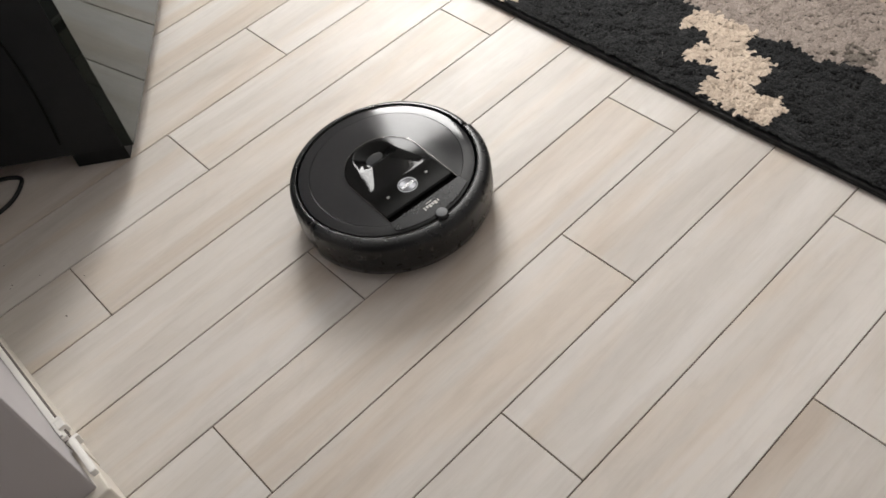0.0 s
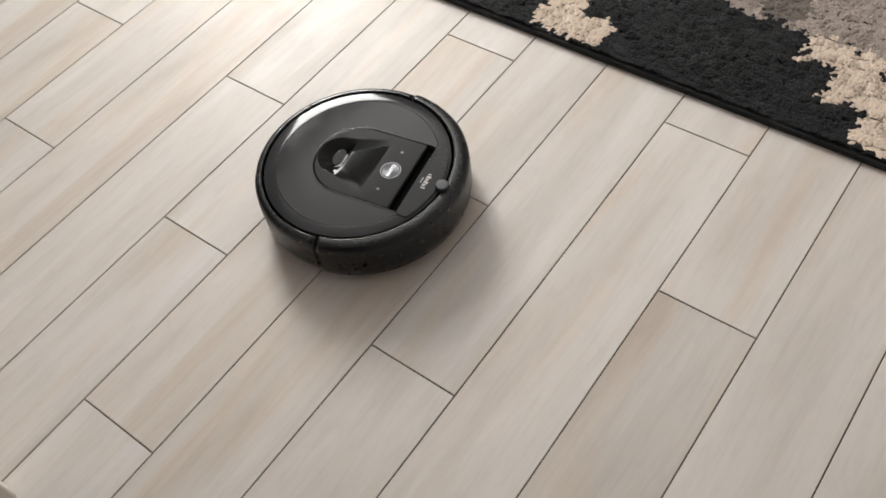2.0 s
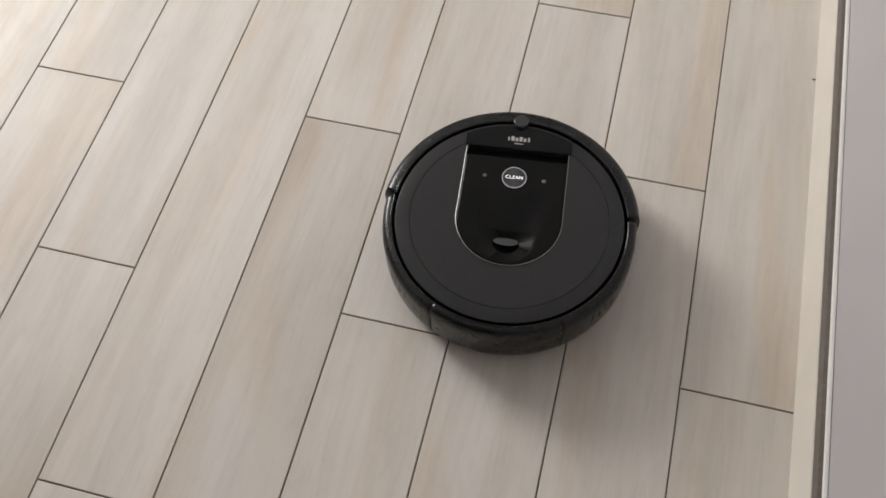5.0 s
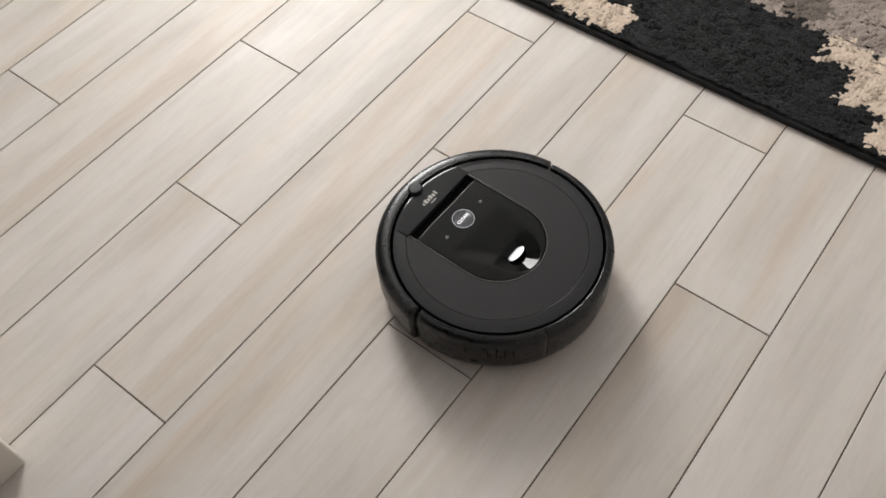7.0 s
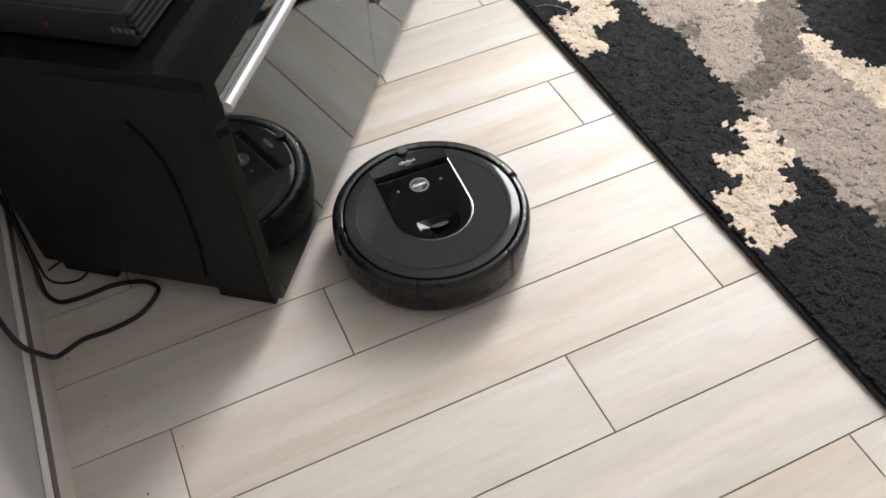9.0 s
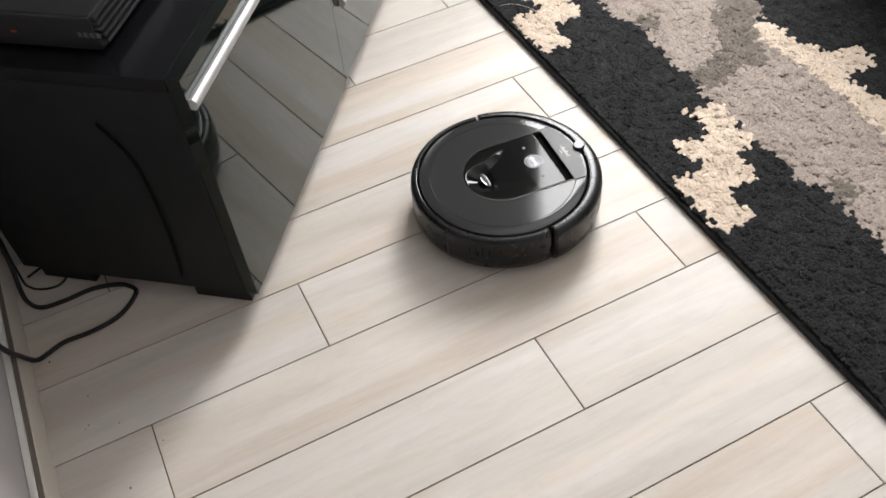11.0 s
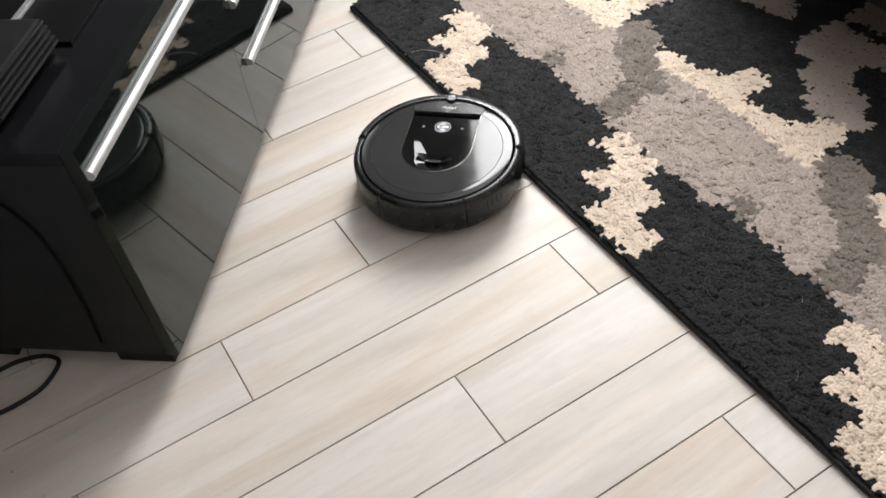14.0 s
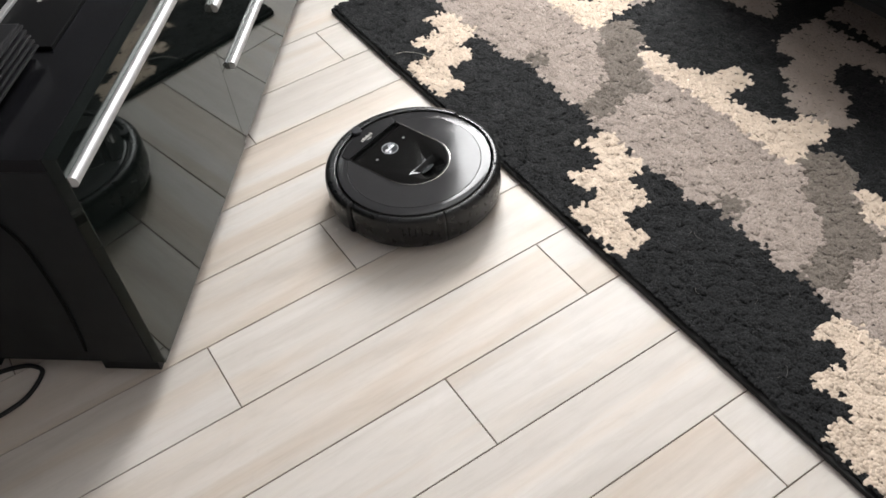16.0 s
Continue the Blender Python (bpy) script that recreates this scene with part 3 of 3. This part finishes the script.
def build_cables():
    tagged(part("power_cable", tube([(-0.80, -0.768, 0.62), (-0.70, -0.767, 0.40), (-0.627, -0.766, 0.25), (-0.603, -0.765, 0.21), (-0.590, -0.760, 0.165), (-0.600, -0.757, 0.125), (-0.622, -0.755, 0.085), (-0.650, -0.753, 0.035), (-0.668, -0.748, 0.008), (-0.6765, -0.731, 0.0045), (-0.686, -0.702, 0.0045), (-0.685, -0.655, 0.0045), (-0.696, -0.604, 0.0045), (-0.731, -0.567, 0.0045), (-0.7556, -0.5766, 0.0045), (-0.770, -0.599, 0.0045), (-0.780, -0.637, 0.0045), (-0.778, -0.687, 0.0045), (-0.783, -0.725, 0.0045), (-0.805, -0.744, 0.0055), (-0.835, -0.7515, 0.010), (-0.88, -0.750, 0.05), (-0.92, -0.753, 0.13), (-0.95, -0.756, 0.27), (-0.96, -0.765, 0.45)], 0.0042), M_CABLE, None, "", True),
           "black rubber power cable looped on the floor beside the wall", "cable")
    tagged(part("thin_cable", tube([(-0.86, -0.735, 0.012), (-0.88, -0.70, 0.004), (-0.85, -0.665, 0.004), (-0.82, -0.69, 0.004), (-0.84, -0.735, 0.004), (-0.89, -0.75, 0.02), (-0.96, -0.748, 0.2), (-0.99, -0.755, 0.4)], 0.0022), M_CABLE, None, "", True),
           "thin black cable tangled on the floor behind the cabinet", "cable")
    p = [CAB @ Vector(q) for q in ((-0.0205, 0.125, 0.415), (-0.0205, 0.092, 0.34), (-0.0205, 0.088, 0.2), (-0.0205, 0.10, 0.08))]
    tagged(part("hanging_cable", tube(p, 0.0022), M_CABLE_DULL, None, "", True), "thin black cable hanging down the cabinet's side", "cable")


def build_crumbs():
    bm = bmesh.new()
    for x, y, r in ((-0.365, -0.665, 0.0018), (-0.485, -0.655, 0.0010), (-0.505, -0.70, 0.0012), (-0.50, -0.706, 0.0010), (-0.66, -0.735, 0.0018), (-0.56, -0.69, 0.0012), (-0.42, -0.60, 0.0011), (1.3595, 0.24, 0.002)):
        q = bmesh.ops.create_icosphere(bm, subdivisions=1, radius=r)
        for v in q["verts"]:
            v.co = Vector((v.co.x * 1.6 + x, v.co.y + y, v.co.z * 0.45 + r * 0.42))
    tagged(part("crumb", bm, M_GAP_SHADE_CRUMB), "dark crumbs of dirt on the floor beside the wall", "dirt", kind="stuff")


def build_thread():
    tagged(part("thread", tube([(-1.145, 0.385, 0.014), (-1.125, 0.42, 0.022), (-1.095, 0.445, 0.023), (-1.055, 0.46, 0.021)], 0.0009, 5), M_HAIR), "loose pale thread lying on the rug", "thread")


def fibre(x, y, z, turn, length, curl):
    """A short curled fibre lying flat."""
    a, pts = radians(turn), []
    for i in range(6):
        pts.append((x, y, z + 0.0015 * (i % 2)))
        x, y, a = x + length / 5 * math.cos(a), y + length / 5 * math.sin(a), a + curl
    return pts


def build_lint():
    """Pale fibres caught on the black pile."""
    rng = random.Random(5)
    spots = [(-0.198, 0.585), (0.01, 0.45), (-0.295, 0.54), (0.015, 0.415), (-0.108, 0.50), (-0.192, 0.45)] + [(rng.uniform(-1.2, 0.3), rng.uniform(0.42, 0.58)) for _ in range(8)]
    for x, y in spots:
        tagged(part("lint", tube(fibre(x, y, 0.0215, rng.uniform(0, 360), rng.uniform(0.012, 0.03), rng.uniform(-0.25, 0.25)), 0.0002, 4, 3), M_LINT), "short pale fibre caught on the rug's pile", "lint", "lint on the rug")


# ---- the robot vacuum ----
def text_mesh(body, size, loc, rot):
    cu = bpy.data.curves.new("writing", "FONT")
    cu.body, cu.size, cu.align_x, cu.align_y, cu.extrude = body, size, "CENTER", "CENTER", 0.0001
    ob = bpy.data.objects.new("writing", cu)
    scene.collection.objects.link(ob)
    me = bpy.data.meshes.new_from_object(ob.evaluated_get(bpy.context.evaluated_depsgraph_get()))
    bpy.data.objects.remove(ob)
    me.transform(pose(*loc, 0, 0, rot))
    bm = bmesh.new()
    bm.from_mesh(me)
    bpy.data.meshes.remove(me)
    return bm


def d_outline(half, x_front, x_mid, n=28):
    """A D: straight sides from the front, closed by a half circle to the rear."""
    pts = [(x_front, half), (x_mid, half)]
    for i in range(1, n):
        a = math.pi / 2 + math.pi * i / n
        pts.append((x_mid + half * math.cos(a), half * math.sin(a)))
    return pts + [(x_mid, -half), (x_front, -half)]


def well_depth(x, y):
    """A shallow ramp narrows from behind the button to the camera, where it drops into a cone."""
    deep = 0.0110
    u = (0.038 - x) / 0.071
    if u <= 0:
        return 0.0
    if u >= 1:
        r = math.hypot(x + 0.033, y)
        return deep * min(1.0, max(0.0, 1 - (r - 0.008) / 0.029))
    w, edge = 0.050 - 0.042 * u, 0.060 - 0.023 * u
    low = 0.0034 * u / 0.8 if u < 0.8 else 0.0034 + (deep - 0.0034) * (u - 0.8) / 0.2
    return low * min(1.0, max(0.0, 1 - (y - w) / (edge - w)))


def plate_with_opening(half, x_front, x_mid, radius, n=240):
    """A disc with a D-shaped opening for the control face and the grip slot, its edges turned down."""
    bm, c, rings = bmesh.new(), 0.02, []
    for i in range(n):
        a = 2 * math.pi * i / n
        dx, dy = math.cos(a), math.sin(a)
        reach = [radius]
        if dx > 1e-6:
            reach.append((x_front - c) / dx)
        if abs(dy) > 1e-6 and c + half / abs(dy) * dx >= x_mid:
            reach.append(half / abs(dy))
        b, q = (c - x_mid) * dx, (c - x_mid) ** 2 - half ** 2
        arc = -b + math.sqrt(b * b - q)
        if c + arc * dx <= x_mid:
            reach.append(arc)
        r = min(reach)
        far = -c * dx + math.sqrt((c * dx) ** 2 - c * c + radius ** 2)
        rings.append([bm.verts.new((c + d * dx, d * dy, z)) for d, z in ((r, 0.0765), (r, 0.0886), (r + 0.0005, 0.0890), (far - 0.0006, 0.0890), (far, 0.0882), (far, 0.08))])
    for i in range(n):
        p, q = rings[i], rings[(i + 1) % n]
        for k in range(5):
            bm.faces.new((p[k], p[k + 1], q[k + 1], q[k]))
    bmesh.ops.recalc_face_normals(bm, faces=bm.faces[:])
    return bm


def build_robot():
    bot = thing("robot_vacuum", "round black robot vacuum cleaner with charcoal top plate", "robot vacuum")
    part("chassis", lathe(bmesh.new(), [(0.0, 0.012), (0.140, 0.012), (0.152, 0.020), (0.1525, 0.064), (0.150, 0.0680), (0.0, 0.0680)]), M_GROOVE, bot, "black underbody")
    # bumper round the front half, rear shell round the rest
    ring = [(0.150, 0.016), (0.162, 0.012), (0.1695, 0.020), (0.1712, 0.035), (0.1712, 0.072), (0.1705, 0.0795), (0.1682, 0.0850), (0.1645, 0.0878), (0.1610, 0.0885), (0.1585, 0.0886), (0.1577, 0.0885), (0.1573, 0.0881), (0.1572, 0.0875), (0.1572, 0.06)]
    bm = lathe(bmesh.new(), ring, -82.4, 82.4, 90, True)
    for v in bm.verts:
        r = math.hypot(v.co.x, v.co.y)
        grow = 1 + max(0.0, r - 0.1545) / 0.0167 * (0.0037 + 0.0073 * max(0.0, v.co.x / r)) / r
        v.co.x, v.co.y = v.co.x * grow, v.co.y * grow
    part("bumper", bm, M_BUMPER, bot, "satin black front bumper", True)
    rear = [(0.150, 0.012), (0.162, 0.011), (0.1692, 0.020), (0.1710, 0.033), (0.1710, 0.072), (0.1703, 0.0795), (0.1682, 0.0850), (0.1650, 0.0877), (0.1610, 0.0883), (0.1585, 0.0884), (0.1577, 0.0883), (0.1573, 0.0879), (0.1572, 0.0873), (0.1572, 0.06)]
    part("rear_shell", lathe(bmesh.new(), rear, 84.6, 149.85, 40, True), M_BUMPER, bot, "satin black side shell", True)
    part("rear_shell", lathe(bmesh.new(), rear, 210.15, 275.4, 40, True), M_BUMPER, bot, "satin black side shell", True)
    part("dust_bin", lathe(bmesh.new(), [(r - 0.0004, z) for r, z in rear], 149.9, 210.1, 40, True), M_BUMPER, bot, "black rear dust bin", True)
    # narrow air slots in the side shells
    for side in (1, -1):
        for i in range(4):
            slot = part("air_slot", one_box((0.1690, -0.0008, 0.050), (0.1712, 0.0008, 0.070), 0.0002), M_GROOVE, bot, "narrow dark air slot")
            slot.matrix_basis = pose(0, 0, 0, 0, 0, side * (122 + i * 4))
    # top plate with its bevelled ring
    part("top_plate", plate_with_opening(0.0705, 0.1098, -0.0015, 0.1335), M_PLATE, bot, "charcoal satin top plate")
    part("plate_ring", lathe(bmesh.new(), [(0.1337, 0.0886), (0.1338, 0.0888), (0.1341, 0.0888), (0.1521, 0.0884), (0.1527, 0.0882), (0.1530, 0.0875), (0.1531, 0.087), (0.1531, 0.076), (0.1337, 0.076)], 0, 360, 128, True), M_PLATE_RIM, bot, "charcoal outer ring", True)
    # D-shaped gloss face with a dished camera well
    bm = bmesh.new()
    half, xf, xm = 0.0705, 0.0955, -0.0015
    out = []
    corners = d_outline(half, xf, xm, 72)
    for (ax, ay), (bx, by) in zip(corners, corners[1:] + corners[:1]):
        k = max(1, round(math.hypot(bx - ax, by - ay) / 0.004))
        out += [(ax + (bx - ax) * q / k, ay + (by - ay) * q / k) for q in range(k)]
    rows = 60
    centre = Vector((0.010, 0, 0))
    rings = []
    for i in range(rows + 1):
        s = 1 - i / rows
        rg = []
        for x, y in out:
            px, py = centre.x + (x - centre.x) * s, y * s
            dip = well_depth(px, abs(py))
            rg.append((px, py, 0.0900 - dip - (0.010 if i == 0 else 0)))
        rings.append([bm.verts.new(p) for p in rg] if i < rows else [bm.verts.new((centre.x, 0, rg[0][2]))])
    n = len(out)
    for i in range(rows):
        a, b = rings[i], rings[i + 1]
        for j in range(n):
            k = (j + 1) % n
            if len(b) == 1:
                bm.faces.new((a[j], a[k], b[0]))
            else:
                bm.faces.new((a[j], a[k], b[k], b[j]))
    bmesh.ops.recalc_face_normals(bm, faces=bm.faces[:])
    if sum(f.normal.z for f in bm.faces) < 0:
        bmesh.ops.reverse_faces(bm, faces=bm.faces[:])
    face = part("face_plate", bm, M_PIANO, bot, "piano black control face with a dished camera well", True)
    # bright thin edge round the face
    bm = bmesh.new()
    inner, outer = d_outline(half + 0.0002, xf + 0.012, xm), d_outline(half + 0.0012, xf + 0.012, xm)
    lo = [[bm.verts.new((x, y, z)) for x, y in o] for o, z in ((inner, 0.0888), (inner, 0.0904), (outer, 0.0901), (outer, 0.0888))]
    for r in range(3):
        for j in range(len(inner) - 1):
            bm.faces.new((lo[r][j], lo[r][j + 1], lo[r + 1][j + 1], lo[r + 1][j]))
    bmesh.ops.recalc_face_normals(bm, faces=bm.faces[:])
    part("face_edge", bm, M_EDGE, face, "thin bright edge")
    # oval lens window at the well's deep end, tipped towards the front
    bm = bmesh.new()
    bmesh.ops.create_uvsphere(bm, u_segments=28, v_segments=14, radius=0.01)
    for v in bm.verts:
        v.co = Vector((v.co.x * 0.85, v.co.y * 1.7, v.co.z * 0.045))
    bm.transform(pose(-0.0345, 0, 0.0838, 0, 23, 0))
    part("camera_window", bm, M_SMOKE, face, "smoked oval camera window", True)
    # glossy inner lip of the outer shell
    part("shell_lip", lathe(bmesh.new(), [(0.1571, 0.0862), (0.1571, 0.0880), (0.1574, 0.0886), (0.1579, 0.0890), (0.1586, 0.0892), (0.1594, 0.0890), (0.1598, 0.0884)], 85, 275, 96), M_LIP, bot, "glossy black inner lip", True)
    part("bumper_lip", lathe(bmesh.new(), [(0.1571, 0.0862), (0.1571, 0.0882), (0.1574, 0.0888), (0.1579, 0.0892), (0.1586, 0.0894), (0.1594, 0.0892), (0.1598, 0.0886)], -82.3, 82.3, 96), M_LIP, bot, "glossy black inner lip", True)
    # slot, handle with its mark, knob
    part("handle_slot", one_box((0.0958, -0.0700, 0.0765), (0.1096, 0.0700, 0.0815), 0.0008), M_GROOVE, bot, "dark grip slot")
    bm = bmesh.new()
    pts = [(0.1100, 0.0735)]
    pts += [(0.1485 * math.cos(radians(a)), 0.1485 * math.sin(radians(a))) for a in np.linspace(30, -30, 25)]
    pts += [(0.1100, -0.0735)]
    top = [bm.verts.new((x, y, 0.0906)) for x, y in pts]
    bot_v = [bm.verts.new((x, y, 0.080)) for x, y in pts]
    bm.faces.new(list(reversed(top)))
    for j in range(len(pts)):
        k = (j + 1) % len(pts)
        bm.faces.new((top[j], top[k], bot_v[k], bot_v[j]))
    bmesh.ops.recalc_face_normals(bm, faces=bm.faces[:])
    grip = part("handle", bm, M_GRIP, bot, "dark satin carrying handle with a small mark")
    bm = bmesh.new()
    for i, w in enumerate((0.0022, 0.0046, 0.0040, 0.0042, 0.0040, 0.0026)):
        y = 0.0145 - i * 0.0056
        box(bm, (0.1230, y - w / 2, 0.09062), (0.1230 + (0.0075 if i in (1, 3, 5) else 0.0055), y + w / 2, 0.09075))
    box(bm, (0.1180, -0.006, 0.09062), (0.1195, 0.006, 0.09072))
    part("maker_mark", bm, M_PRINT, grip, "small grey mark")
    part("knob", lathe(bmesh.new(), [(0.0, 0.0962), (0.0092, 0.0960), (0.0106, 0.0950), (0.0112, 0.0925), (0.0112, 0.080), (0.0, 0.080)], 0, 360, 32), M_KNOB, bot, "smoky grey homing sensor knob").location = (0.1546, 0, 0)
    # clean button with its light ring, word and two small keys
    b = part("button", lathe(bmesh.new(), [(0.0, 0.0905), (0.0140, 0.0906), (0.0148, 0.0900)], 0, 360, 40), M_BUTTON, face, "spun metal start button")
    b.location = (0.0626, 0, 0)
    r = part("light_ring", lathe(bmesh.new(), [(0.0155, 0.0901), (0.0156, 0.0908), (0.0169, 0.0908), (0.0170, 0.0901)], 0, 360, 40), M_RING, face, "pale light ring")
    r.location = (0.0626, 0, 0)
    part("button_word", text_mesh("CLEAN", 0.0078, (0.0626, 0, 0.0909), -90), M_LED, face, "lit white word CLEAN")
    for y in (-0.0405, 0.0405):
        k = part("key", lathe(bmesh.new(), [(0.0, 0.0904), (0.0026, 0.0904), (0.0030, 0.0900)], 0, 360, 14), M_DIMPRINT, face, "small grey key")
        k.location = (0.0616, y, 0)
    for y in (-0.1, 0.1):
        w = part("wheel", lathe(bmesh.new(), [(0.0, -0.009), (0.030, -0.009), (0.036, -0.006), (0.036, 0.006), (0.030, 0.009), (0.0, 0.009)], 0, 360, 28), M_CABLE, bot, "ribbed black drive wheel")
        w.matrix_basis = pose(0.0, y, 0.0362, 90, 0, 0)
    c = part("caster", lathe(bmesh.new(), [(0.0, -0.008), (0.013, -0.008), (0.016, 0.0), (0.013, 0.008), (0.0, 0.008)], 0, 360, 20), M_CABLE, bot, "small front caster")
    c.matrix_basis = pose(0.118, 0, 0.0162, 90, 0, 0)
    # true diameter of the body
    for ob in bot.children_recursive:
        ob.data.transform(Matrix.Diagonal((BODY, BODY, 1, 1)))
        ob.location = (ob.location.x * BODY, ob.location.y * BODY, ob.location.z)
    return bot


BODY = 0.984
M_LIP = material("glossy lip", (0.004, 0.004, 0.0042), 0.12, ior=1.5)
M_EDGE = material("satin silver edge", (0.30, 0.29, 0.28), 0.25, metal=1.0)
M_GRIP = material("dark satin grip", (0.006, 0.006, 0.0065), 0.26, ior=1.26, grain=0.1, scale=80)
M_KNOB = material("smoky knob", (0.035, 0.036, 0.04), 0.25, ior=1.45)
M_RING = material("light ring", (0.30, 0.30, 0.31), 0.25, emit=(0.9, 0.93, 1.0, 0.12))

floor = build_room()
build_rug()
build_cabinet()
build_console()
build_television()
build_table()
build_cables()
build_crumbs()
build_thread()
build_lint()
robot = build_robot()


# ---- floor planks: a third-offset bond, thin dark joints ----
def build_planks(floor):
    joint = 0.0021
    cache = {}
    for c in range(-15, 9):
        xa, xb = c * W, (c + 1) * W
        xb = min(xb, X_EAST)
        xa = max(xa, X_WEST)
        if xb - xa < 0.01:
            continue
        ylo = Y_SOUTH if c < 0 else Y_HALL
        s = (1 - c) % 3
        y = (s - 12) * STEP
        while y < Y_NORTH:
            ya, yb = max(y, ylo), min(y + 3 * STEP, Y_NORTH)
            y += 3 * STEP
            if yb - ya < 0.02:
                continue
            w, l = xb - xa - joint, yb - ya - joint
            key = (round(w, 4), round(l, 4))
            if key not in cache:
                bm = bmesh.new()
                b = 0.0006
                lower = [bm.verts.new((sx * w / 2, sy * l / 2, -0.007)) for sx, sy in ((-1, -1), (1, -1), (1, 1), (-1, 1))]
                mid = [bm.verts.new((sx * w / 2, sy * l / 2, -b)) for sx, sy in ((-1, -1), (1, -1), (1, 1), (-1, 1))]
                up = [bm.verts.new((sx * (w / 2 - b), sy * (l / 2 - b), 0)) for sx, sy in ((-1, -1), (1, -1), (1, 1), (-1, 1))]
                for a, d in ((lower, mid), (mid, up)):
                    for j in range(4):
                        k = (j + 1) % 4
                        bm.faces.new((a[j], a[k], d[k], d[j]))
                bm.faces.new(up)
                me = bpy.data.meshes.new("plank")
                bm.to_mesh(me)
                bm.free()
                me.materials.append(M_PLANK)
                cache[key] = me
            ob = new("plank", cache[key])
            ob.parent = floor
            ob.location = ((xa + xb) / 2, (ya + yb) / 2, 0)


build_planks(floor)


def motions():
    walk(robot, [(t, pose(x, y, 0, 0, 0, a)) for t, x, y, a in ROBOT])


motions()
